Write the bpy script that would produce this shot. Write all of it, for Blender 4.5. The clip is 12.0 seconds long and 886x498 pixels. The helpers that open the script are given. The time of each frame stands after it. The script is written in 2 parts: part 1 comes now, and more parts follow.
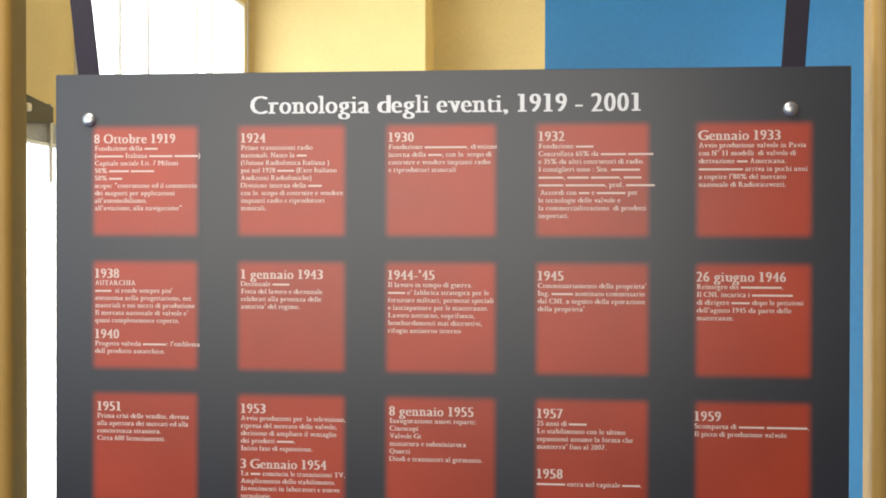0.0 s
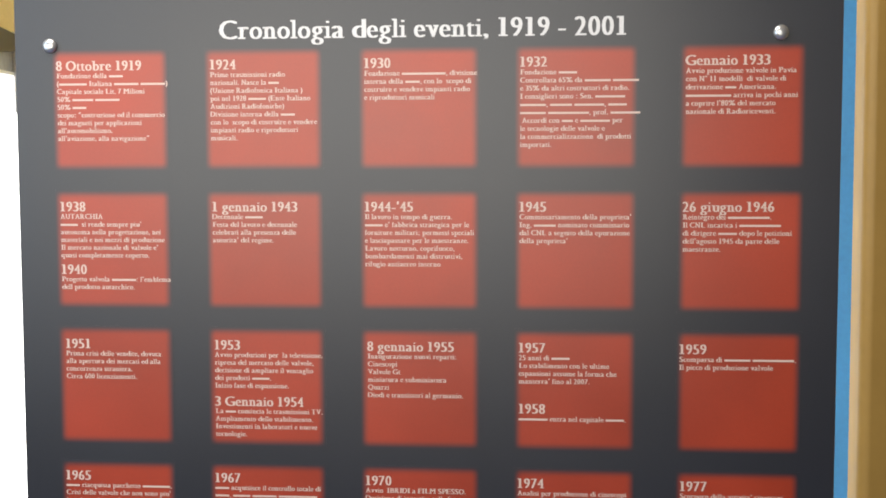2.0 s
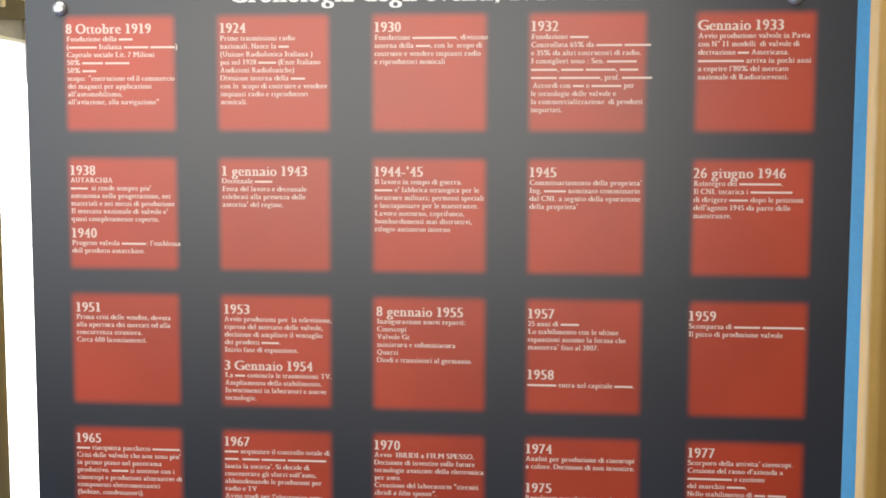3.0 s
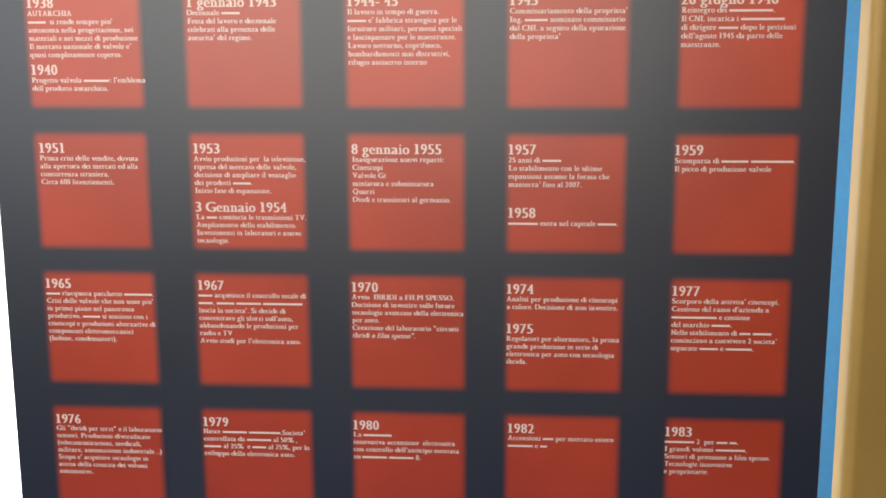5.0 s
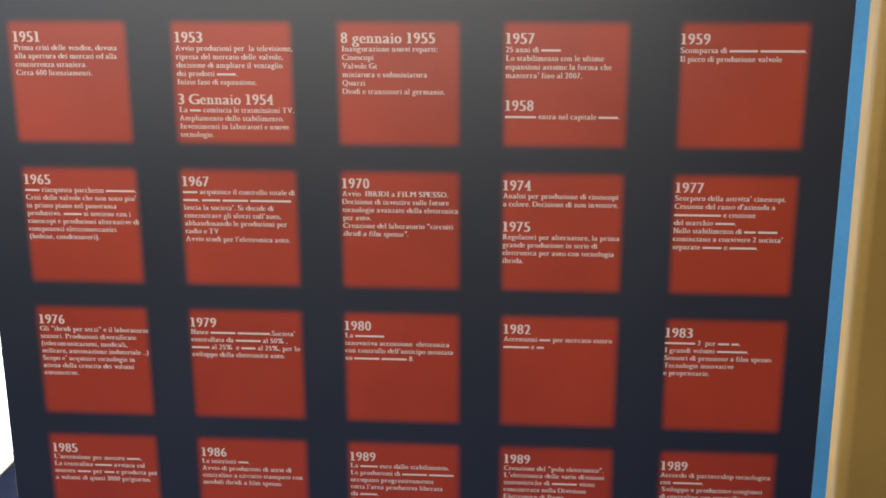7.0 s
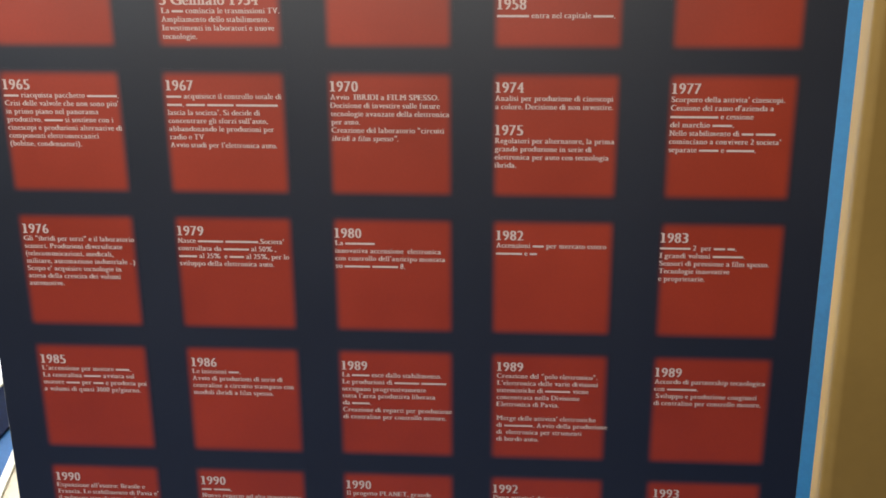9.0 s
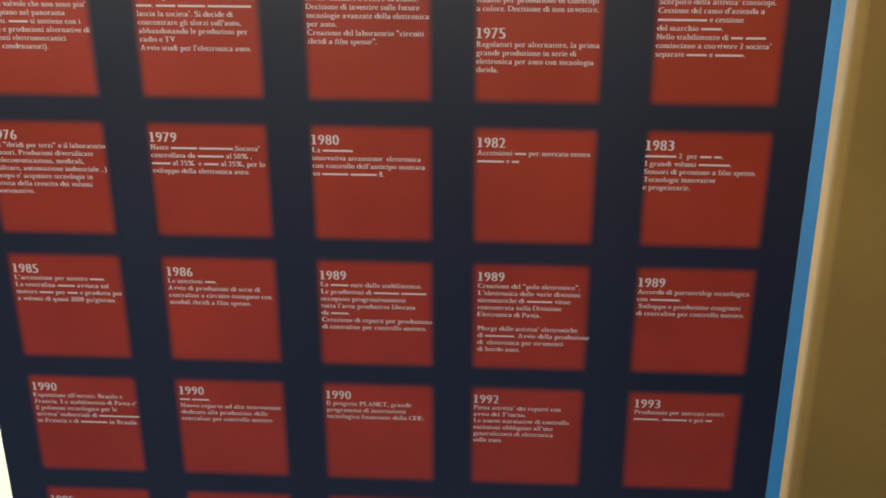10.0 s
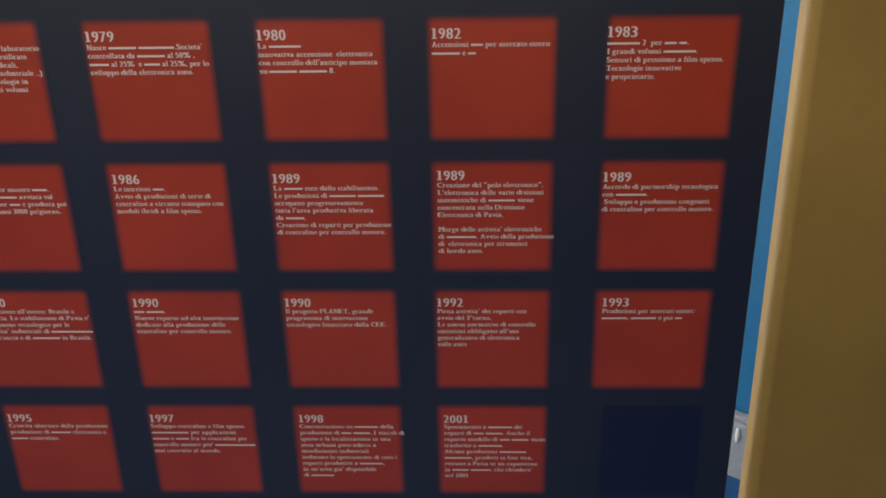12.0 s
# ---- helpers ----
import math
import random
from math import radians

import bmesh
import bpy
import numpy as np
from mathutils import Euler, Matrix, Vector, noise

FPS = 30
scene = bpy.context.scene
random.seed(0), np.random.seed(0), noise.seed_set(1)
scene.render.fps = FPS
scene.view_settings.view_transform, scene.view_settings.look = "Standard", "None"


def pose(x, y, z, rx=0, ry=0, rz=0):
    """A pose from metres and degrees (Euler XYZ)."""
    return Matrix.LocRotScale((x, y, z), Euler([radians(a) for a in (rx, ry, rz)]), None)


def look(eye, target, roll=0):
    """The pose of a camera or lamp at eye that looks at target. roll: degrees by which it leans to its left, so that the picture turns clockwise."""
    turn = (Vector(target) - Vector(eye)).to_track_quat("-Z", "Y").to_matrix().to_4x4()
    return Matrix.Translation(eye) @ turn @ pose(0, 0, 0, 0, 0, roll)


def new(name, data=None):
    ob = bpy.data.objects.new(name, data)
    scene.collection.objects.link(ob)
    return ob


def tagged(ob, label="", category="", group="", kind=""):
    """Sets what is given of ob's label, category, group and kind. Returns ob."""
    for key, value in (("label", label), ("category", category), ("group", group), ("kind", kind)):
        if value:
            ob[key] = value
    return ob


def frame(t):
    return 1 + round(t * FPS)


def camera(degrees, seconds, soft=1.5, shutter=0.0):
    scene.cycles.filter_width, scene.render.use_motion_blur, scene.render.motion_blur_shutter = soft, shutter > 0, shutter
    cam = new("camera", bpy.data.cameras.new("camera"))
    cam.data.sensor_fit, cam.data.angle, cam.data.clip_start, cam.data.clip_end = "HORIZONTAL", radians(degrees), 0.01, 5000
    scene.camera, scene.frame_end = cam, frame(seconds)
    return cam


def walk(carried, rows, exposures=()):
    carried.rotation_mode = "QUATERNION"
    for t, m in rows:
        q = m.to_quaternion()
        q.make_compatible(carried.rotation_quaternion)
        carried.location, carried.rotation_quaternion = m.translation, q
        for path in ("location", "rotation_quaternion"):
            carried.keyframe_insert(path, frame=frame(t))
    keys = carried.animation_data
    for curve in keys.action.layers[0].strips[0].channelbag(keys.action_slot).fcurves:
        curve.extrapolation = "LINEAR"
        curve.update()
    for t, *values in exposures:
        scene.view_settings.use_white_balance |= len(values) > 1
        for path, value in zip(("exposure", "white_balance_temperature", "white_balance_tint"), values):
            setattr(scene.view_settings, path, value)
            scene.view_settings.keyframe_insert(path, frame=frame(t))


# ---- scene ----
# ---- camera and walk ----
cam = camera(41.95, 12.0, soft=1.8)
PATH = [
    (0, (0.1457, -1.4416, 1.5107), (-0.0488, 0.5489, 1.4936), 0.15),
    (0.5, (0.1329, -1.4440, 1.5081), (-0.0354, 0.5487, 1.4827), 0.02),
    (1, (0.1362, -1.4371, 1.5035), (-0.0303, 0.5556, 1.4667), 0.04),
    (1.5, (0.1349, -1.4177, 1.5040), (-0.0133, 0.5748, 1.4140), -0.17),
    (2, (0.1393, -1.3966, 1.5104), (-0.0153, 0.5927, 1.3733), -0.13),
    (2.5, (0.1346, -1.3939, 1.4959), (-0.0286, 0.5946, 1.3585), 0.27),
    (2.7, (0.1386, -1.3954, 1.5047), (-0.0334, 0.5911, 1.3491), 0.19),
    (4.3, (0.1405, -1.3879, 1.4372), (-0.0090, 0.5936, 1.2109), -0.13),
    (4.5, (0.1402, -1.3793, 1.4372), (-0.0046, 0.5981, 1.1753), -0.19),
    (5, (0.1487, -1.3536, 1.4368), (-0.0009, 0.6044, 1.0576), -0.26),
    (5.5, (0.1514, -1.3384, 1.4379), (0.0041, 0.6069, 0.9976), -0.40),
    (6, (0.1460, -1.3189, 1.4295), (0.0051, 0.6187, 0.9542), -0.27),
    (6.5, (0.1502, -1.3119, 1.4109), (0.0077, 0.6222, 0.9218), -0.02),
    (7, (0.1513, -1.3050, 1.4135), (0.0049, 0.6162, 0.8773), -0.19),
    (7.2, (0.1555, -1.2979, 1.4130), (0.0013, 0.6175, 0.8585), -0.21),
    (8.8, (0.1519, -1.2904, 1.3884), (0.0218, 0.6002, 0.7492), -0.42),
    (9, (0.1510, -1.2862, 1.3848), (0.0199, 0.5969, 0.7239), -0.42),
    (9.5, (0.1634, -1.2728, 1.3776), (0.0312, 0.5836, 0.6452), -0.31),
    (10, (0.1587, -1.2580, 1.3725), (0.0508, 0.5691, 0.5662), -0.11),
    (10.5, (0.1692, -1.2483, 1.3544), (0.0657, 0.5560, 0.4977), -0.37),
    (11, (0.1664, -1.2425, 1.3448), (0.0825, 0.5274, 0.4172), -0.27),
    (11.5, (0.1684, -1.2182, 1.3378), (0.0949, 0.5363, 0.3805), -0.51),
    (12, (0.1815, -1.2169, 1.3353), (0.1092, 0.5466, 0.3946), -1.27),
]
EXPOSURES = [(0.0, 0.02), (2.5, 0.2), (4.5, 0.38), (5.5, 0.22), (6.5, 0.07), (9.0, -0.08), (10.5, -0.23), (12.0, -0.32)]
walk(cam, [(t, look(eye, target, roll)) for t, eye, target, roll in PATH], EXPOSURES)

# ---- world, sun, large lights ----
world = bpy.data.worlds.new("world")
scene.world = world
world.use_nodes = True
wn = world.node_tree.nodes
sky = wn.new("ShaderNodeTexSky")
sky.sky_type, sky.sun_disc = "NISHITA", False
sky.sun_elevation, sky.sun_rotation = radians(38), radians(-60)
wn["Background"].inputs["Strength"].default_value = 0.10
world.node_tree.links.new(sky.outputs[0], wn["Background"].inputs["Color"])


def area_lamp(name, m, wide, high, power, colour):
    lamp = bpy.data.lights.new(name, "AREA")
    lamp.shape, lamp.size, lamp.size_y, lamp.energy, lamp.color = "RECTANGLE", wide, high, power, colour
    ob = new(name, lamp)
    ob.matrix_world = m
    return ob


# daylight in the openings of the far room's west side, then added fill for the near room
area_lamp("far_door_light", look((-1.277, 0.915, 0.888), (0.0, 0.915, 0.888)), 1.66, 1.77, 44, (0.95, 0.98, 1.0))
area_lamp("far_window_light", look((-1.277, 2.735, 1.48), (0.0, 2.735, 1.48)), 1.78, 2.14, 58, (0.93, 0.98, 1.0))
# three unseen fill lamps, added to light the board from west, south and above
area_lamp("near_west_fill", look((-2.08, -1.5, 1.9), (0.0, -1.5, 1.9)), 1.6, 1.7, 30, (0.56, 0.78, 1.0))
area_lamp("near_south_fill", look((-0.55, -2.58, 1.8), (-0.55, 0.0, 1.8)), 2.3, 1.3, 30, (1.0, 0.93, 0.83))
area_lamp("near_top_fill", look((-0.55, -0.7, 2.93), (-0.55, -0.7, 0.0)), 1.0, 0.6, 50, (1.0, 0.93, 0.84))


# ---- materials ----
def material(name, colour, rough=0.6, metal=0.0, grain=0.12, scale=40.0, bump=0.1, blot=0.12, blot_scale=2.5, coat=0.0, coat_rough=0.1, spec=0.5):
    """A painted or plain surface: base colour varied by large blots and by fine grain, with a fine relief."""
    mat = bpy.data.materials.new(name)
    mat.use_nodes = True
    nt = mat.node_tree
    n, l = nt.nodes, nt.links
    bsdf = n["Principled BSDF"]
    geo = n.new("ShaderNodeNewGeometry")
    big, fine = n.new("ShaderNodeTexNoise"), n.new("ShaderNodeTexNoise")
    big.inputs["Scale"].default_value, big.inputs["Detail"].default_value = blot_scale, 4
    fine.inputs["Scale"].default_value, fine.inputs["Detail"].default_value = scale, 3
    for tex in (big, fine):
        l.new(geo.outputs["Position"], tex.inputs["Vector"])
    one, two = n.new("ShaderNodeMix"), n.new("ShaderNodeMix")
    for mix, tex, amount in ((one, big, blot), (two, fine, grain)):
        mix.data_type = "RGBA"
        mix.blend_type = "MULTIPLY"
        ramp = n.new("ShaderNodeMapRange")
        ramp.inputs["From Min"].default_value, ramp.inputs["From Max"].default_value = 0.3, 0.7
        ramp.inputs["To Min"].default_value, ramp.inputs["To Max"].default_value = 1 - amount, 1 + amount
        l.new(tex.outputs[0], ramp.inputs[0])
        l.new(ramp.outputs[0], mix.inputs["B"])
        mix.inputs["Factor"].default_value = 1
    one.inputs["A"].default_value = (*colour, 1)
    l.new(one.outputs["Result"], two.inputs["A"])
    l.new(two.outputs["Result"], bsdf.inputs["Base Color"])
    bsdf.inputs["Metallic"].default_value = metal
    rr = n.new("ShaderNodeMapRange")
    rr.inputs["To Min"].default_value, rr.inputs["To Max"].default_value = rough * 0.85, min(1, rough * 1.15)
    l.new(big.outputs[0], rr.inputs[0])
    l.new(rr.outputs[0], bsdf.inputs["Roughness"])
    bsdf.inputs["Coat Weight"].default_value, bsdf.inputs["Coat Roughness"].default_value = coat, coat_rough
    bsdf.inputs["Specular IOR Level"].default_value = spec
    bp = n.new("ShaderNodeBump")
    bp.inputs["Strength"].default_value, bp.inputs["Distance"].default_value = bump, 0.001
    l.new(fine.outputs[0], bp.inputs["Height"])
    l.new(bp.outputs[0], bsdf.inputs["Normal"])
    return mat


BOARD = (0.012, 0.0138, 0.021)
RED = (0.345, 0.029, 0.004)
board_mat = material("printed_charcoal", BOARD, 0.37, spec=0.92, grain=0.1, scale=400, bump=0.03, blot=0.15)
ink_mat = material("pale_pink_ink", (0.66, 0.50, 0.43), 0.45, grain=0.05, scale=300, bump=0.0, blot=0.05)
title_mat = material("white_ink", (0.68, 0.67, 0.67), 0.45, grain=0.05, scale=300, bump=0.0, blot=0.05)


def soft_print(name, colour, ground, feather):
    """Ink whose edge fades into the ground over a few millimetres, by the piece's own size."""
    mat = material(name, colour, 0.37, spec=0.92, grain=0.04, scale=300, bump=0.02, blot=0.14, blot_scale=6)
    n, l = mat.node_tree.nodes, mat.node_tree.links
    bsdf = n["Principled BSDF"]
    inked = bsdf.inputs["Base Color"].links[0].from_socket
    co = n.new("ShaderNodeTexCoord")
    sep = n.new("ShaderNodeSeparateXYZ")
    l.new(co.outputs["Generated"], sep.inputs[0])
    dist = None
    for axis in ("X", "Z"):
        c = n.new("ShaderNodeMath")
        c.operation = "SUBTRACT"
        l.new(sep.outputs[axis], c.inputs[0])
        c.inputs[1].default_value = 0.5
        a = n.new("ShaderNodeMath")
        a.operation = "ABSOLUTE"
        l.new(c.outputs[0], a.inputs[0])
        m = n.new("ShaderNodeMapRange")
        m.interpolation_type = "SMOOTHSTEP"
        m.inputs["From Min"].default_value, m.inputs["From Max"].default_value = 0.5, 0.5 - feather
        l.new(a.outputs[0], m.inputs[0])
        if dist is None:
            dist = m.outputs[0]
        else:
            p = n.new("ShaderNodeMath")
            p.operation = "MULTIPLY"
            l.new(dist, p.inputs[0])
            l.new(m.outputs[0], p.inputs[1])
            dist = p.outputs[0]
    mix = n.new("ShaderNodeMix")
    mix.data_type = "RGBA"
    l.new(dist, mix.inputs["Factor"])
    mix.inputs["A"].default_value = (*ground, 1)
    l.new(inked, mix.inputs["B"])
    l.new(mix.outputs["Result"], bsdf.inputs["Base Color"])
    return mat


red_mat = soft_print("printed_red", RED, BOARD, 0.082)
dark_square_mat = soft_print("printed_dark_blue", (0.004, 0.004, 0.022), BOARD, 0.045)
mustard_mat = material("mustard_paint", (0.305, 0.178, 0.040), 0.5, spec=0.3, coat=0.12, coat_rough=0.2, grain=0.03, scale=60, bump=0.04, blot=0.13, blot_scale=3)
yellow_mat = material("yellow_wall_paint", (0.72, 0.55, 0.24), 0.75, grain=0.04, scale=120, bump=0.2, blot=0.06)
blue_mat = material("blue_wall_paint", (0.013, 0.148, 0.31), 0.6, grain=0.06, scale=120, bump=0.2, blot=0.12, blot_scale=3)
white_mat = material("white_paint", (0.8, 0.79, 0.74), 0.5, grain=0.03, scale=100, bump=0.1, blot=0.05)
grey_mat = material("grey_skirting", (0.36, 0.37, 0.40), 0.45, grain=0.1, scale=80, bump=0.1)
floor_mat = material("blue_linoleum", (0.020, 0.10, 0.27), 0.55, spec=0.3, grain=0.25, scale=220, bump=0.05, blot=0.25)
black_mat = material("black_webbing", (0.014, 0.009, 0.020), 0.75, grain=0.3, scale=700, bump=0.5)
steel_mat = material("bright_steel", (0.62, 0.62, 0.62), 0.30, metal=0.8, grain=0.05, scale=300, bump=0.02)
# kept dark so that the unseen near room bounces little light
wall_mat = material("ochre_plaster", (0.11, 0.08, 0.05), 0.8, grain=0.05, scale=100, bump=0.2)
# unseen floor, its blue set for the tint it reflects into the board
near_floor_mat = material("mid_blue_linoleum", (0.011, 0.06, 0.22), 0.4, grain=0.2, scale=200, bump=0.05, blot=0.25)
# shade of the floor beneath the glazing, put into a dark navy colour
floor_shade_navy = material("floor_shade_navy", (0.004, 0.009, 0.032), 0.9, spec=0.1, grain=0.2, scale=200, bump=0.2)
frame_dark = material("dark_frame", (0.02, 0.02, 0.022), 0.4, grain=0.1, scale=200, bump=0.05)
cream_mat = material("cream_paint", (0.66, 0.58, 0.44), 0.55, grain=0.06, scale=80, bump=0.1)
glass = bpy.data.materials.new("window_glass")
glass.use_nodes = True
gb = glass.node_tree.nodes["Principled BSDF"]
gb.inputs["Transmission Weight"].default_value, gb.inputs["Roughness"].default_value = 1.0, 0.0


# ---- building helpers ----
def mesh_of(bm, name, mat):
    me = bpy.data.meshes.new(name)
    bm.normal_update()
    bm.to_mesh(me)
    bm.free()
    me.materials.append(mat)
    return me


def part(name, bm, mat, parent=None, label=""):
    ob = new(name, mesh_of(bm, name, mat))
    ob.parent = parent
    if label:
        tagged(ob, label)
    return ob


def box(bm, x0, x1, y0, y1, z0, z1, bevel=0.0, segments=2):
    made = bmesh.ops.create_cube(bm, size=1)
    for v in made["verts"]:
        v.co = Vector(((x0 + x1) / 2 + v.co.x * (x1 - x0), (y0 + y1) / 2 + v.co.y * (y1 - y0), (z0 + z1) / 2 + v.co.z * (z1 - z0)))
    if bevel:
        edges = list({e for v in made["verts"] for e in v.link_edges})
        bmesh.ops.bevel(bm, geom=edges, offset=bevel, segments=segments, affect="EDGES", profile=0.5)
    return bm


def boxes(*rows, bevel=0.0):
    bm = bmesh.new()
    for r in rows:
        one = box(bmesh.new(), *r, bevel=bevel)
        tmp = bpy.data.meshes.new("tmp")
        one.to_mesh(tmp)
        one.free()
        bm.from_mesh(tmp)
        bpy.data.meshes.remove(tmp)
    return bm


def structure(name, bm, mat, label, category):
    return tagged(part(name, bm, mat), label, category, kind="structure")


def thing(name, label, category, at=(0, 0, 0), group=""):
    ob = new(name)
    ob.location = at
    return tagged(ob, label, category, group)


def prism(outline, y0, y1):
    """A plate with an outline in x and z, from y0 to y1."""
    bm = bmesh.new()
    a = [bm.verts.new((x, y0, z)) for x, z in outline]
    b = [bm.verts.new((x, y1, z)) for x, z in outline]
    bm.faces.new(a)
    bm.faces.new(b[::-1])
    for i in range(len(a)):
        j = (i + 1) % len(a)
        bm.faces.new((a[j], a[i], b[i], b[j]))
    bmesh.ops.recalc_face_normals(bm, faces=bm.faces)
    return bm


# ---- the two rooms ----
H = 2.9


def sheet_wall(axis, at, thick, a0, a1, holes, mat, name, label):
    """A wall of given thickness with rectangular holes; it runs along the other axis from a0 to a1."""
    rows, pen = [], a0
    for h0, h1, z0, z1 in holes:
        rows += [(pen, h0, 0.0, H), (h0, h1, 0.0, z0), (h0, h1, z1, H)]
        pen = h1
    rows.append((pen, a1, 0.0, H))
    spans = []
    for p, q, z0, z1 in rows:
        if q - p > 0.001 and z1 - z0 > 0.001:
            spans.append((at, at + thick, p, q, z0, z1) if axis == "x" else (p, q, at, at + thick, z0, z1))
    return structure(name, boxes(*spans), mat, label, "wall")


structure("floor_near", boxes((-2.2, 2.6, -2.75, -0.021, -0.1, 0.0)), near_floor_mat, "unseen blue linoleum floor of the near room", "floor")
structure("floor_far", boxes((-1.465, 1.6, -0.02, 4.32, -0.1, 0.0)), floor_mat, "dark blue linoleum floor of the far room", "floor")
# unseen shell of the near room; its openings only hold the added fill lamps
structure("ceiling_near", boxes((-2.2, 2.6, -2.75, -1.02, H, H + 0.1), (-2.2, 2.6, -0.38, -0.025, H, H + 0.1), (-2.2, -1.07, -1.02, -0.38, H, H + 0.1), (-0.03, 2.6, -1.02, -0.38, H, H + 0.1)), wall_mat, "unseen plain ochre ceiling with a small opening for added fill light", "ceiling")
structure("ceiling_far", boxes((-1.465, 1.6, 0.035, 4.32, H, H + 0.1)), white_mat, "plain white ceiling of the far room", "ceiling")
sheet_wall("x", -2.2, 0.15, -2.6, -0.021, [(-2.3, -0.7, 1.05, 2.75)], wall_mat, "wall_west", "unseen ochre plaster wall with a tall opening for added fill light")
sheet_wall("x", 2.5, 0.1, -2.6, -0.021, [], wall_mat, "wall_east", "unseen plain ochre plaster wall")
sheet_wall("y", -2.75, 0.15, -2.2, 2.6, [(-1.7, 0.6, 1.15, 2.45)], wall_mat, "wall_south", "unseen ochre plaster wall with a broad opening for added fill light")


def upright(inner, outer):
    """A thick painted board beside the opening, leaning a little, with both edges of its free side rounded."""
    bm = box(bmesh.new(), min(inner, outer), max(inner, outer), -0.02, 0.032, 0.0, H)
    edges = [e for e in bm.edges if all(abs(v.co.x - inner) < 1e-4 for v in e.verts) and abs(e.verts[0].co.z - e.verts[1].co.z) > 0.1]
    for e in edges:
        rear = e.verts[0].co.y > 0
        bmesh.ops.bevel(bm, geom=[e], offset=0.005 if rear else 0.013, segments=5 if rear else 12, affect="EDGES", profile=0.5)
    for v in bm.verts:
        if abs(v.co.x - inner) < 0.05:
            v.co.x += (1.06 - v.co.z) * 0.0027
    return bm


part_wall = tagged(new("wall_partition"), "mustard painted timber partition with an open bay", "partition wall", kind="structure")
part("board", upright(0.5245, 2.5), mustard_mat, part_wall)
part("board", upright(-0.5505, -2.05), mustard_mat, part_wall)
part("header", boxes((-0.5505, 0.5245, -0.02, 0.032, 2.3, H - 0.003)), mustard_mat, part_wall)

# far room: blue wall close behind the board, yellow walls, glazed west side
BLUE = pose(0.635, 0.444, 0.0, 0, 0, -37.2)


def on_blue(bm):
    bmesh.ops.transform(bm, matrix=BLUE, verts=bm.verts)
    return bm


structure("wall_blue", on_blue(boxes((-0.643, 0.44, 0.0, 0.06, 0.0, H - 0.003))), blue_mat, "matt blue painted wall set at a slant behind the board", "wall")
structure("baseboard", on_blue(boxes((-0.643, 0.42, -0.018, -0.0015, 0.0, 0.125), bevel=0.003)), grey_mat, "grey skirting board along the blue wall", "baseboard")
structure("wall_north", boxes((-0.443, 1.6, 4.12, 4.22, 0, H)), yellow_mat, "pale yellow painted wall set back in shade", "wall")
structure("pilaster", boxes((-1.264, -0.443, 3.752, 4.22, 0, H), bevel=0.004), yellow_mat, "pale yellow painted broad pilaster", "pilaster")
structure("wall_far_east", boxes((1.5, 1.6, 0.034, 4.12, 0, H)), yellow_mat, "pale yellow side wall of the far room", "wall")
sheet_wall("x", -1.415, 0.15, 0.034, 3.752, [(0.07, 1.755, 0.002, 1.774), (1.839, 3.63, 0.40, 2.56)], yellow_mat, "wall_glazed", "pale yellow wall with a glazed door and a tall window")


def glazing(name, label, y0, y1, z0, z1, bars, rails, width=0.03):
    """A white frame with bars and panes that fills one opening of the west side."""
    ob = tagged(new(name), label, "window", kind="structure")
    x0, x1 = -1.273, -1.241
    for a, b, c, d in ((y0, y1, z0, z0 + width), (y0, y1, z1 - width, z1), (y0, y0 + width, z0 + width, z1 - width), (y1 - width, y1, z0 + width, z1 - width)):
        part("window_frame", boxes((x0, x1, a + 0.001, b - 0.001, c + 0.001, d - 0.001), bevel=0.002), white_mat, ob)
    edges = [y0 + width] + list(bars) + [y1 - width]
    for y in bars:
        part("glazing_bar", boxes((x0 + 0.004, x1 - 0.004, y - 0.007, y + 0.007, z0 + width, z1 - width), bevel=0.002), white_mat, ob)
    for z in rails:
        part("glazing_rail", boxes((x0 + 0.006, x1 - 0.006, y0 + width, y1 - width, z - 0.008, z + 0.008), bevel=0.002), white_mat, ob)
    for a, b in zip(edges, edges[1:]):
        pane = part("pane", boxes((-1.259, -1.255, a + 0.003, b - 0.003, z0 + width, z1 - width)), glass, ob)
        pane.visible_shadow = False


glazing("door_1", "white glazed door filled with bright daylight", 0.07, 1.755, 0.002, 1.774, (0.634, 1.194), (), 0.012)
glazing("window_1", "tall white window filled with bright daylight", 1.839, 3.63, 0.40, 2.56, (2.15, 2.41, 2.95, 3.137), (), 0.02)

# grey head lining and black closer bracket over the glazed door, steel rod beside it
structure("trim", boxes((-1.264, -1.253, 0.07, 1.797, 1.775, 1.831), bevel=0.002), grey_mat, "grey lining over the glazed door", "trim")
closer = thing("door_closer", "black tapered closer arm over the glazed door", "door closer", (-1.255, 1.492, 1.838))
arm = boxes((-0.009, 0.020, -0.22, 0.14, -0.010, 0.034), bevel=0.003)
for v in arm.verts:
    k = (0.14 - v.co.y) / 0.36
    v.co.z = 0.012 + (v.co.z - 0.012) * (1.02 + 1.67 * k)
part("arm", arm, frame_dark, closer)
part("pivot", boxes((0.0205, 0.034, -0.045, -0.020, 0.004, 0.026), bevel=0.005), steel_mat, closer, "small bright steel pivot")
rod = thing("window_rod", "slim bright steel rod fixed beside the glazed door", "rod", (-1.248, 1.622, 1.664))
bmr = bmesh.new()
bmesh.ops.create_cone(bmr, cap_ends=True, segments=16, radius1=0.007, radius2=0.007, depth=0.215, matrix=Matrix.Translation((0.006, 0, 0.1075)))
part("rod", bmr, steel_mat, rod)
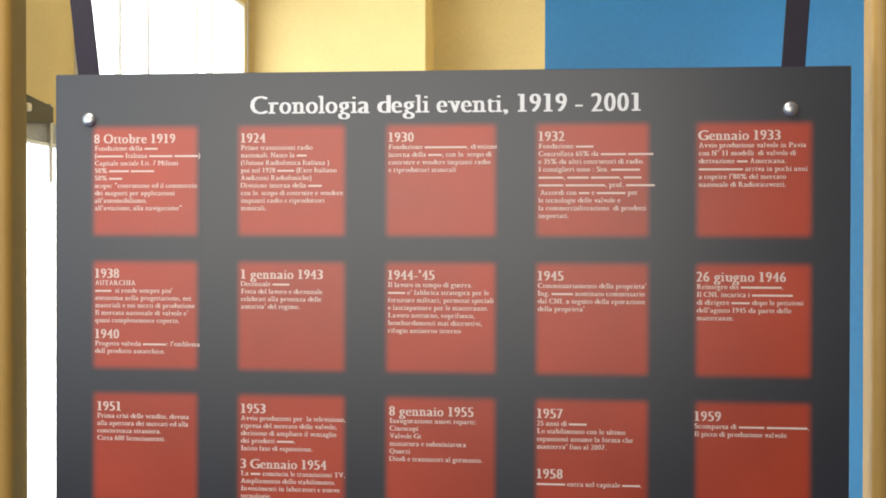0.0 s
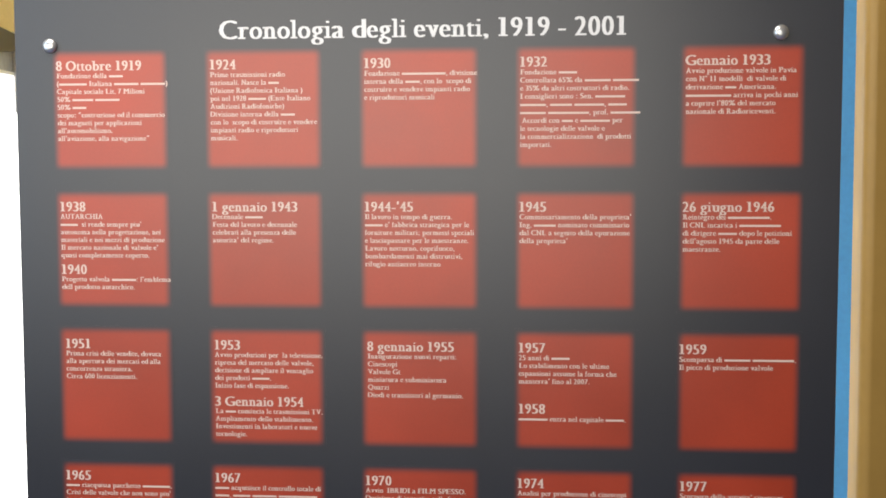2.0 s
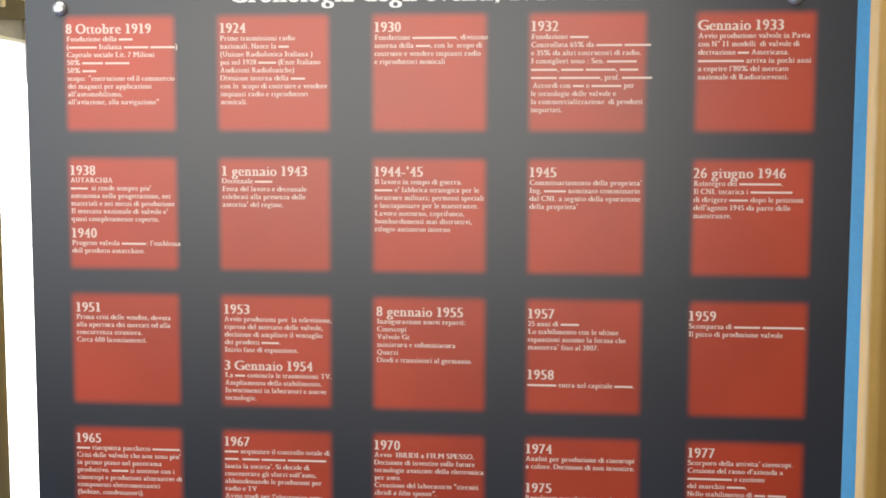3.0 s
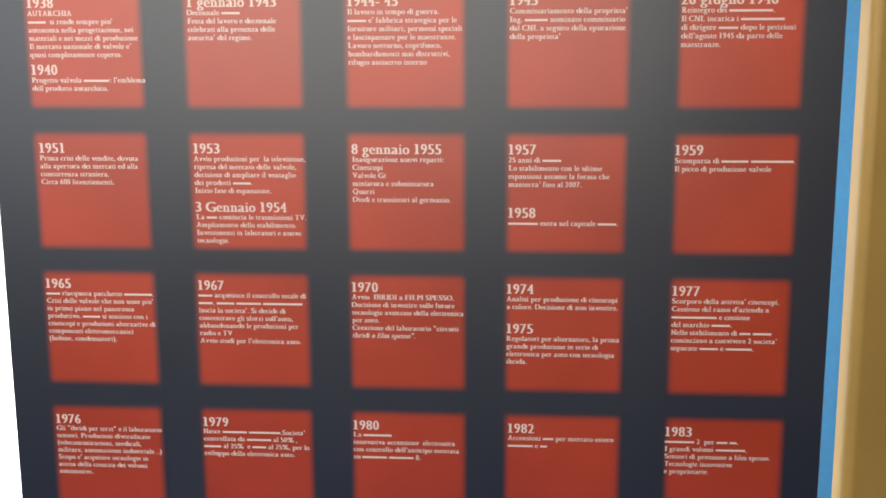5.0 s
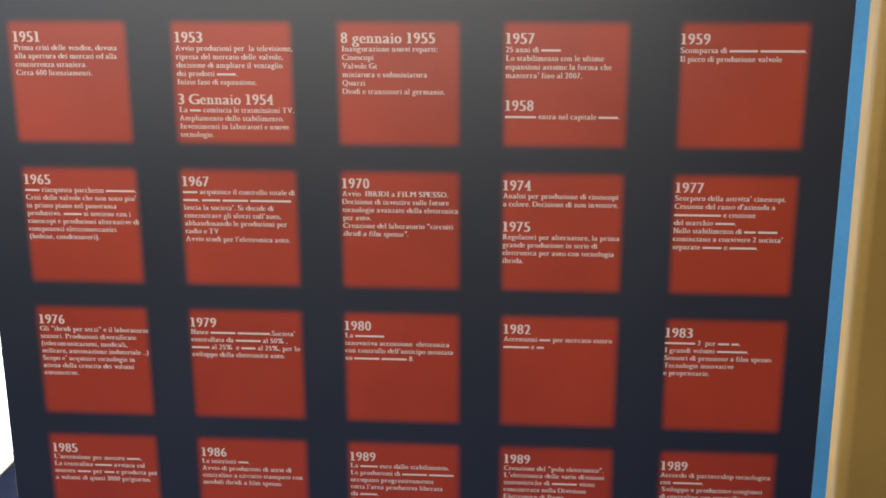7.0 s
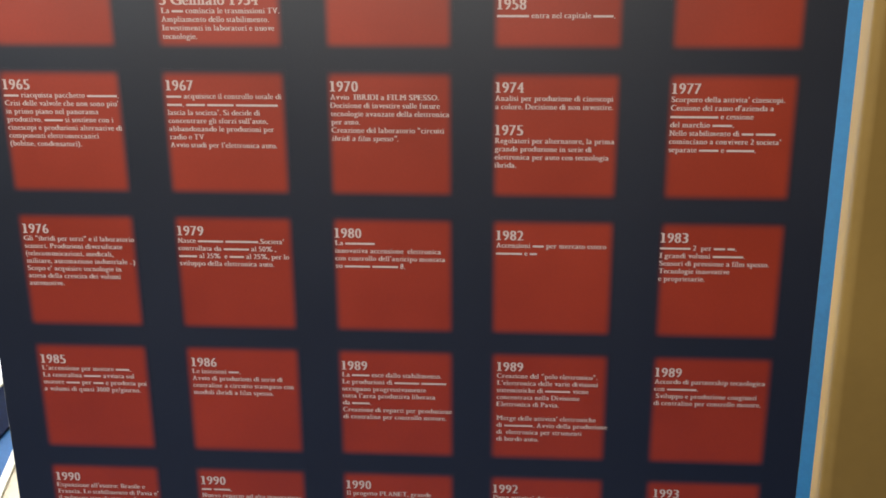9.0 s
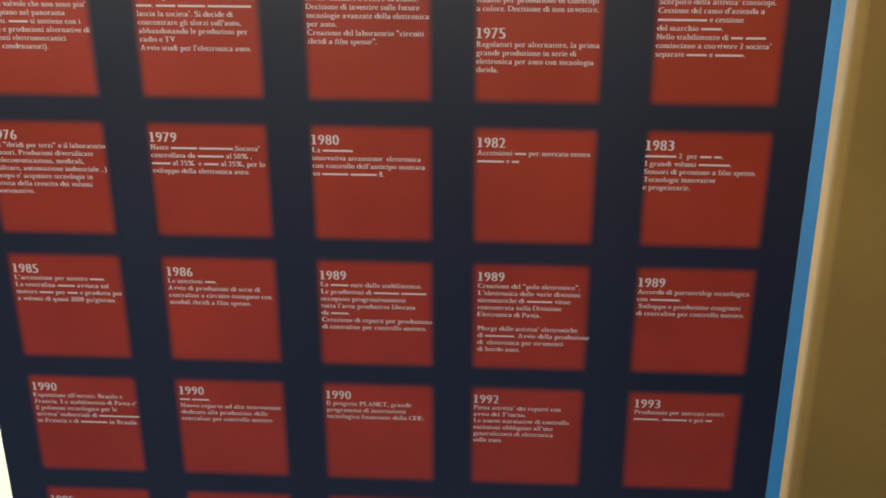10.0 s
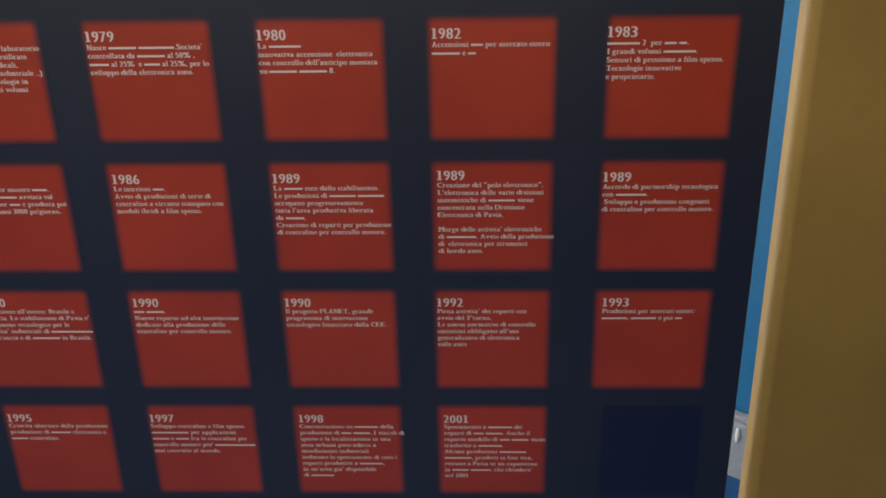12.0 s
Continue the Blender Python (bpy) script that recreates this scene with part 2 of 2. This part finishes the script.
part("rod_clip", boxes((-0.012, 0.010, -0.010, 0.010, 0.170, 0.186), bevel=0.002), steel_mat, rod)

# on the floor by the glazed door
# dark strip laid where the floor is only in shadow
shade_strip = thing("floor_shade_strip", "thin dark navy strip for the shaded floor along the glazed door", "mat", (-1.19, 0.95, 0.0))
part("mat", boxes((-0.062, 0.065, -0.85, 0.85, 0.0, 0.008), bevel=0.002), floor_shade_navy, shade_strip)
slab = thing("floor_board", "cream board with a white rim lying on the blue floor", "board", (-0.775, 0.846, 0.0))
part("panel", boxes((-0.204, 0.20, -0.46, 0.46, 0.0, 0.013), bevel=0.002), cream_mat, slab)
for x0 in (-0.225, 0.201):
    part("rim", boxes((x0, x0 + 0.020, -0.47, 0.47, 0.0, 0.018), bevel=0.002), white_mat, slab, "white painted rim")
slab.rotation_euler = (0, 0, radians(11.6))

# cable cover at the foot of the blue wall
cover = thing("cable_cover", "grey cable cover with a white round button", "cable cover")
cover.matrix_world = BLUE @ pose(0.0, -0.0185, 0.0)
part("body", boxes((-0.06, 0.05, -0.010, 0.0, 0.0, 0.118), bevel=0.003), grey_mat, cover)
knob = bmesh.new()
bmesh.ops.create_uvsphere(knob, u_segments=16, v_segments=8, radius=0.014, matrix=Matrix.Translation((0.003, -0.010, 0.093)) @ Matrix.Diagonal((0.34, 0.25, 1.15, 1)))
part("button", knob, white_mat, cover, "white oval button")

# ---- the hanging board ----
ROW_TOP = (1.6564, 1.4834, 1.3140, 1.1432, 0.9702, 0.8008, 0.6302, 0.4586)
ROW_LOW = (1.5120, 1.3408, 1.1700, 0.9980, 0.8258, 0.6555, 0.4845, 0.3130)
COL = (-0.451, -0.2598, -0.0692, 0.1192, 0.3148)
SIDE = 0.1423
hung = thing("info_board", "large charcoal board printed with rows of red squares and white writing", "information board", (0, 0, 0.22))
BASE = Vector((0, 0, 0.22))


def hang(name, bm, mat, parent, label=""):
    bmesh.ops.translate(bm, verts=bm.verts, vec=-BASE)
    return part(name, bm, mat, parent, label)


plate = prism([(-0.4995, 1.722), (0.501, 1.722), (0.501, 0.22), (-0.4995, 0.22)], 0.0, 0.008)
bmesh.ops.bevel(plate, geom=[e for e in plate.edges], offset=0.0008, segments=1, affect="EDGES")
hang("board_sheet", plate, board_mat, hung)
# unseen white sheet, added as a reflector to brighten the blue wall
hang("backing", prism([(-0.4955, 1.718), (0.497, 1.718), (0.497, 0.224), (-0.4955, 0.224)], 0.0082, 0.0092), white_mat, hung, "added white backing, unseen, bouncing light onto the blue wall")

# ---- lettering ----
# a bold book face drawn from the built-in type: its own letter widths, in thousandths of the type size
WIDTHS = {}
for chars, w in (
    ("ijl", 278), ("ft", 333), ("s", 389), ("cerz", 444), ("agovxy", 500), ("bdhknpqu", 556), ("w", 722), ("m", 833),
    ("I", 389), ("JS", 545), ("FP", 611), ("BELTZ", 667), ("ACDNRUVXY", 722), ("GHKOQ", 778), ("M", 944), ("W", 1000),
    ("0123456789", 495), (" ", 262), (".,", 255), (":;()-", 333), ("'", 270), ("\"", 480), ("%", 940), ("/", 290), ("\u00b0", 380),
):
    for one in chars:
        WIDTHS[one] = w / 1000
PLAIN = set(".,:;()-'\"/\u00b0")
THIN_FEET = set("AFHIKMNPRTXYfhiklmnrx14")
THIN_HEADS = set("1BDEFHIKLMNPRUVWXYbhikluvwxyjnmrp")
THIN, HEAVY = 0.014, 0.044
GLYPHS = {}


def font_mesh(text, shrink=0.0):
    cu = bpy.data.curves.new("type", "FONT")
    cu.body, cu.size, cu.resolution_u, cu.offset = text, 1.0, 3, -shrink
    ob = new("type", cu)
    bpy.context.view_layer.update()
    me = bpy.data.meshes.new_from_object(ob.evaluated_get(bpy.context.evaluated_depsgraph_get()))
    co = np.empty(len(me.vertices) * 3)
    me.vertices.foreach_get("co", co)
    me.calc_loop_triangles()
    tri = np.empty(len(me.loop_triangles) * 3, dtype=np.int32)
    me.loop_triangles.foreach_get("vertices", tri)
    bpy.data.objects.remove(ob)
    bpy.data.curves.remove(cu)
    bpy.data.meshes.remove(me)
    return co.reshape(-1, 3)[:, :2], tri.reshape(-1, 3)


CAP = font_mesh("H")[0][:, 1].max()


def glyph(ch):
    """Points and triangles of one letter, for a type size of 1: heavy stems, thin cross strokes, fine feet."""
    if ch in GLYPHS:
        return GLYPHS[ch]
    w = WIDTHS.get(ch, 0.5)
    co, tri = font_mesh(ch, THIN)
    co[:, 1] = (co[:, 1] - THIN) * CAP / (CAP - 2 * THIN)
    pts, faces, count = [], [], 0
    for k, dx in enumerate((-HEAVY, 0.0, HEAVY)):
        pts.append(np.column_stack([co[:, 0] + dx, co[:, 1], np.full(len(co), 0.002 * k)]))
        faces.append(tri + count)
        count += len(co)
    edges = {}
    for t in tri:
        for a, b in ((t[0], t[1]), (t[1], t[2]), (t[2], t[0])):
            key = (min(a, b), max(a, b))
            edges[key] = edges.get(key, 0) + 1
    low, high = co[:, 1].min(), co[:, 1].max()
    for (a, b), times in edges.items():
        if times != 1 or abs(co[a, 1] - co[b, 1]) > 0.01:
            continue
        x0, x1 = sorted((co[a, 0], co[b, 0]))
        y = (co[a, 1] + co[b, 1]) / 2
        if not 0.03 < x1 - x0 < 0.22:
            continue
        foot = ch in THIN_FEET and abs(y) < 0.02 or ch in "pq" and abs(y - low) < 0.02
        top = ch in THIN_HEADS and y > 0.4 * CAP and (abs(y - high) < 0.02 or ch in "hbki" and y > 0.6 * CAP)
        if foot or top:
            r = 0.085
            ya, yb = (y, y + 0.06) if foot else (y - 0.06, y)
            xb = x1 + r if foot or ch.isupper() else x1
            pts.append(np.array([(x0 - r - HEAVY, ya, 0.008), (xb + HEAVY, ya, 0.008), (xb + HEAVY, yb, 0.008), (x0 - r - HEAVY, yb, 0.008)]))
            faces.append(np.array([(0, 1, 2), (0, 2, 3)]) + count)
            count += 4
    pts = np.vstack(pts)
    left, wide = pts[:, 0].min(), pts[:, 0].max() - pts[:, 0].min()
    ink = min(wide, w - 0.05) if ch in PLAIN else 0.34 if ch == "1" else w - (0.055 if ch.isdigit() else 0.02)
    pts[:, 0] = (pts[:, 0] - left) * ink / wide + (w - ink) / 2
    GLYPHS[ch] = (pts, np.vstack(faces))
    return GLYPHS[ch]


def lettering(text, x, top, size, y, italic=0.0):
    """A mesh of one line in that type size whose capitals reach up to top; a run of # is a plain bar of that many letters."""
    pts, faces, count, pen, run = [], [], 0, 0.0, 0
    for ch in text + "\0":
        if ch == "#":
            run += 1
            continue
        if run:
            w = run * 0.505
            pts.append(np.array([(pen + 0.02, 0.09, 0.004), (pen + w - 0.03, 0.09, 0.004), (pen + w - 0.03, 0.37, 0.004), (pen + 0.02, 0.37, 0.004)]))
            faces.append(np.array([(0, 1, 2), (0, 2, 3)]) + count)
            count += 4
            pen, run = pen + w, 0
        if ch == "\0":
            break
        if ch != " ":
            p, f = glyph(ch)
            q = p.copy()
            q[:, 0] += pen + italic * q[:, 1]
            pts.append(q)
            faces.append(f + count)
            count += len(q)
        pen += WIDTHS.get(ch, 0.5)
    p = np.vstack(pts)
    f = np.vstack(faces)
    xyz = np.column_stack([x + p[:, 0] * size, y - p[:, 2] * size * 0.15, top + (p[:, 1] - CAP) * size]) - np.array(BASE)
    me = bpy.data.meshes.new("lettering")
    me.from_pydata(xyz.tolist(), [], f.tolist())
    return me


def write(name, parent, mat, *args, **kw):
    me = lettering(*args, **kw)
    me.materials.append(mat)
    ob = new(name, me)
    ob.parent = parent
    return ob


write("title", hung, title_mat, "Cronologia degli eventi, 1919 - 2001", -0.2425, 1.6915, 0.0324, -0.0005)

# each square: row, column, then blocks of heading, drop below the square's top, lines
SQUARES = (
    (0, 0, ("8 Ottobre 1919", 0.011, ("Fondazione della ####", "(######## Italiana ####### #######)", "Capitale sociale Lit. 7 Milioni", "50% ###### #######", "50% ####", "scopo: \"costruzione ed il commercio", "dei magneti per applicazioni", "all'automobilismo,", "all'aviazione, alla navigazione\""))),
    (0, 1, ("1924", 0.011, ("Prime trasmissioni radio", "nazionali. Nasce la ###", "(Unione Radiofonica Italiana )", "poi nel 1928 ##### (Ente Italiano", "Audizioni Radiofoniche)", "Divisione interna della ####", "con lo  scopo di costruire e vendere", "impianti radio e riproduttori", "musicali."))),
    (0, 2, ("1930", 0.011, ("Fondazione ############, divisione", "interna della ####, con lo  scopo di", "costruire e vendere impianti radio", "e riproduttori musicali"))),
    (0, 3, ("1932", 0.011, ("Fondazione #####", "Controllata 65% da ####### #######", "e 35% da altri costruttori di radio.", "I consiglieri sono : Sen. ########", "#######, ###### ########, #####", "####### ###########, prof. ########", " Accordi con ### e ######## per", "le tecnologie delle valvole e", "la commercializzazione  di prodotti", "importati."))),
    (0, 4, ("Gennaio 1933", 0.011, ("Avvio produzione valvole in Pavia", "con N\u00b0 11 modelli  di valvole di", "derivazione ### Americana.", "############ arriva in pochi anni", "a coprire l'80% del mercato", "nazionale di Radioriceventi."))),
    (1, 0, ("1938", 0.011, ("AUTARCHIA", "#####  si rende sempre piu'", "autonoma nella progettazione, nei", "materiali e nei mezzi di produzione", "Il mercato nazionale di valvole e'", "quasi completamente coperto.")), ("1940", 0.089, ("Progetto valvola #######: l'emblema", "dell prodotto autarchico."))),
    (1, 1, ("1 gennaio 1943", 0.011, ("Decennale #####", "Festa del lavoro e decennale", "celebrati alla presenza delle", "autorita' del regime."))),
    (1, 2, ("1944-'45", 0.011, ("Il lavoro in tempo di guerra.", "##### e' fabbrica strategica per le", "forniture militari; permessi speciali", "e lasciapassare per le maestranze.", "Lavoro notturno, coprifuoco,", "bombardamenti mai distruttivi,", "rifugio antiaereo interno"))),
    (1, 3, ("1945", 0.011, ("Commissariamento della proprieta'", "Ing. ###### nominato commissario", "dal CNL a seguito della epurazione", "della proprieta'"))),
    (1, 4, ("26 giugno 1946", 0.011, ("Reintegro dei ###########.", "Il CNL incarica i ###########", "di dirigere ##### dopo le petizioni", "dell'agosto 1945 da parte delle", "maestranze."))),
    (2, 0, ("1951", 0.011, ("Prima crisi delle vendite, dovuta", "alla apertura dei mercati ed alla", "concorrenza straniera.", "Circa 600 licenziamenti."))),
    (2, 1, ("1953", 0.0125, ("Avvio produzioni per  la televisione,", "ripresa del mercato delle valvole,", "decisione di ampliare il ventaglio", "dei prodotti #####.", "Inizio fase di espansione.")), ("3 Gennaio 1954", 0.083, ("La ### comincia le trasmissioni TV.", "Ampliamento dello stabilimento.", "Investimenti in laboratori e nuove", "tecnologie."))),
    (2, 2, ("8 gennaio 1955", 0.013, ("Inaugurazione nuovi reparti:", "Cinescopi", "Valvole Gt", "miniatura e subminiatura", "Quarzi", "Diodi e transistori al germanio."))),
    (2, 3, ("1957", 0.013, ("25 anni di #####", "Lo stabilimento con le ultime", "espansioni assume la forma che", "manterra' fino al 2007.")), ("1958", 0.088, ("######## entra nel capitale #####.",))),
    (2, 4, ("1959", 0.012, ("Scomparsa di ####### ###########.", "Il picco di produzione valvole"))),
    (3, 0, ("1965", 0.011, ("#### riacquista pacchetto ########.", "Crisi delle valvole che non sono piu'", "in primo piano nel panorama", "produttivo. ##### si sostiene con i", "cinescopi e produzioni alternative di", "componenti elettromeccanici", "(bobine, condensatori)."))),
    (3, 1, ("1967", 0.011, ("#### acquisisce il controllo totale di", "####. ##### ####### ###########", "lascia la societa'. Si decide di", "concentrare gli sforzi sull'auto,", "abbandonando le produzioni per", "radio e TV", "Avvio studi per l'elettronica auto."))),
    (3, 2, ("1970", 0.011, ("Avvio  IBRIDI a FILM SPESSO.", "Decisione di investire sulle future", "tecnologie avanzate della elettronica", "per auto.", "Creazione del laboratorio \"circuiti", "/ibridi a film spesso\"."))),
    (3, 3, ("1974", 0.011, ("Analisi per produzione di cinescopi", "a colore. Decisione di non investire.")), ("1975", 0.060, ("Regolatori per alternatore, la prima", "grande produzione in serie di", "elettronica per auto con tecnologia", "ibrida."))),
    (3, 4, ("1977", 0.011, ("Scorporo della attivita' cinescopi.", "Cessione del ramo d'azienda a", "############ e cessione", "del marchio #####.", "Nello stabilimento di ### #####", "cominciano a convivere 2 societa'", "separate ##### e #######."))),
    (4, 0, ("1976", 0.011, ("Gli \"ibridi per terzi\" e il laboratorio", "sensori. Produzioni diversificate", "(telecomunicazioni, medicali,", "militare, automazione industriale ..)", "Scopo e' acquisire tecnologie in", "attesa della crescita dei volumi", "automotive."))),
    (4, 1, ("1979", 0.011, ("Nasce ####### #########.Societa'", "controllata da ####### al 50% ,", "##### al 25%  e #### al 25%, per lo", "sviluppo della elettronica auto."))),
    (4, 2, ("1980", 0.011, ("La ########", "innovativa accensione  elettronica", "con controllo dell'anticipo montata", "su ####### ####### 8."))),
    (4, 3, ("1982", 0.011, ("Accensioni ### per mercato estero", "####### e ##"))),
    (4, 4, ("1983", 0.011, ("######## 2  per ### ##.", "I grandi volumi ########.", "Sensori di pressione a film spesso.", "Tecnologie innovative", "e proprietarie."))),
    (5, 0, ("1985", 0.015, ("L'accensione per motore ####.", "La centralina ##### avviata sul", "motore #### per ### e prodotta poi", "a volumi di quasi 3000 pz/giorno."))),
    (5, 1, ("1986", 0.015, ("Le iniezioni ###.", "Avvio di produzioni di serie di", "centraline a circuito stampato con", "moduli ibridi a film spesso."))),
    (5, 2, ("1989", 0.015, ("La ##### esce dallo stabilimento.", "Le produzioni di ####### #######", "occupano progressivamente", "tutta l'area produttiva liberata", "da #####.", "Creazione di reparti per produzione", "di centraline per controllo motore."))),
    (5, 3, ("1989", 0.013, ("Creazione del \"polo elettronico\".", "L'elettronica delle varie divisioni", "sistemistiche di ####### viene", "concentrata nella Divisione", "Elettronica di Pavia.", "", "Merge delle attivita' elettroniche", "di ########. Avvio della produzione", "di  elettronica per strumenti", "di bordo auto."))),
    (5, 4, ("1989", 0.016, ("Accordo di partnership tecnologica", "con ########.", " Sviluppo e produzione congiunti", "di centraline per controllo motore."))),
    (6, 0, ("1990", 0.011, ("Espansione all'estero: Brasile e", "Francia. Lo stabilimento di Pavia e'", "il polmone tecnologico per le", "attivita' industriali di ############", "in Francia e di ######## in Brasile."))),
    (6, 1, ("1990", 0.011, ("### #####.", "Nuovo reparto ad alta innovazione", "dedicato alla produzione delle", "centraline per controllo motore."))),
    (6, 2, ("1990", 0.011, ("Il progetto PLANET, grande", "programma di innovazione", "tecnologico finanziato dalla CEE."))),
    (6, 3, ("1992", 0.011, ("Piena attivita' dei reparti con", "avvio del 3\u00b0turno.", "Le nuove normative di controllo", "emissioni obbligano all'uso", "generalizzato di elettronica", "sulle auto"))),
    (6, 4, ("1993", 0.011, ("Produzioni per mercati esteri:", "#######, ####### e poi ##"))),
    (7, 0, ("1995", 0.013, ("Crescita ulteriore della produzione", "produzione di ###### elettronici e", "##### centraline."))),
    (7, 1, ("1997", 0.015, ("Sviluppo centraline a film spesso.", "########### per applicazioni", "##### e #### fra le centraline per", "controllo motore piu' ############", "mai costruite al mondo."))),
    (7, 2, ("1998", 0.016, ("Concentrazione su ####### della", "produzione di ### #####. I vincoli di", "spazio e la localizzazione in una", "area urbana poco adatta a", "insediamenti industriali", "inducono lo spostamento di tutti i", "reparti produttivi a #######,", "in un'area gia' disponibile", "di #######"))),
    (7, 3, ("2001", 0.016, ("Spostamento a ####### dei", "reparti di ### #####. Anche il", "reparto modello di ### ##### viene", "trasferito a #######.", "Alcune produzioni ########", "########, prodotti in fine vita,", "restano a Pavia in un capannone", "in ##### ######, che chiudera'", "nel 2005"))),
)
HEAD_TOP = (1.6446, 1.4713, 1.3000, 1.1326, 0.9574, 0.7854, 0.6179, 0.4425)
NUDGE = {(5, 3): 0.003}
HEAD_LEFT = (
    (-0.4471, -0.2543, -0.0645, 0.1237, 0.3195),
    (-0.4466, -0.2540, -0.0648, 0.1232, 0.3178),
    (-0.4436, -0.2538, -0.0623, 0.1228, 0.3156),
    (-0.4475, -0.2557, -0.0660, 0.1216, 0.3180),
    (-0.4466, -0.2570, -0.0674, 0.1240, 0.3150),
    (-0.4456, -0.2536, -0.0652, 0.1263, 0.3178),
    (-0.4459, -0.2541, -0.0650, 0.1226, 0.3244),
    (-0.4462, -0.2575, -0.0614, 0.1277, 0.3139),
)


def square(r, c, mat, name, label="", shift=0.0, side=SIDE):
    x, top, low = COL[c] + shift, ROW_TOP[r], ROW_LOW[r]
    m = 0.003
    return hang(name, boxes((x - m, x + side + m, -0.0002, 0.0005, low - m, top + m)), mat, hung, label)


for r, c, *blocks in SQUARES:
    tile = square(r, c, red_mat, "red_square")
    left = HEAD_LEFT[r][c]
    for title, drop, lines in blocks:
        top = HEAD_TOP[r] + NUDGE.get((r, c), 0.0) - (drop - blocks[0][1])
        write("heading", tile, ink_mat, title, left - 0.001, top, 0.0170, -0.0005)
        top -= 0.0149
        for line in lines:
            if line:
                slant = 0.2 if line[0] == "/" else 0.0
                write("text_line", tile, ink_mat, line.lstrip("/"), left, top, 0.0088, -0.0005, italic=slant)
            top -= 0.0100 if r == 7 else 0.0096
square(7, 4, dark_square_mat, "blank_square", "empty dark blue square", 0.017, 0.128)


def screw(x, z):
    """A domed steel cap on a flat rim, holding the board off its straps."""
    bm = bmesh.new()
    rings, prev = ((0.0, 0.0084), (0.003, 0.0088), (0.0040, 0.0082), (0.0056, 0.0064), (0.0066, 0.0036)), None
    for d, rad in rings:
        ring = [bm.verts.new((x + rad * math.cos(a * math.tau / 24), -0.0003 - d, z + rad * math.sin(a * math.tau / 24))) for a in range(24)]
        if prev:
            for i in range(24):
                bm.faces.new((prev[i], prev[(i + 1) % 24], ring[(i + 1) % 24], ring[i]))
        prev = ring
    bm.faces.new(prev)
    bmesh.ops.recalc_face_normals(bm, faces=bm.faces)
    for f in bm.faces:
        f.smooth = True
    hang("screw_cap", bm, steel_mat, hung, "domed bright steel screw cap")


screw(-0.454, 1.663)
screw(0.429, 1.670)


def strap(x_low, x_high, z_high, wide):
    """A flat black band that runs up from behind the board to the header."""
    bm = prism([(x_low - wide / 2, 1.60), (x_low + wide / 2, 1.60), (x_high + wide / 2, z_high), (x_high - wide / 2, z_high)], 0.0096, 0.0126)
    bmesh.ops.bevel(bm, geom=list(bm.edges), offset=0.0008, segments=2, affect="EDGES")
    ob = part("hanging_strap", bm, black_mat)
    return tagged(ob, "flat black strap holding the charcoal board from above", "strap", "straps of the board")


strap(-0.4456, -0.5246, 2.30, 0.0288)
strap(0.4261, 0.4728, 2.30, 0.0285)
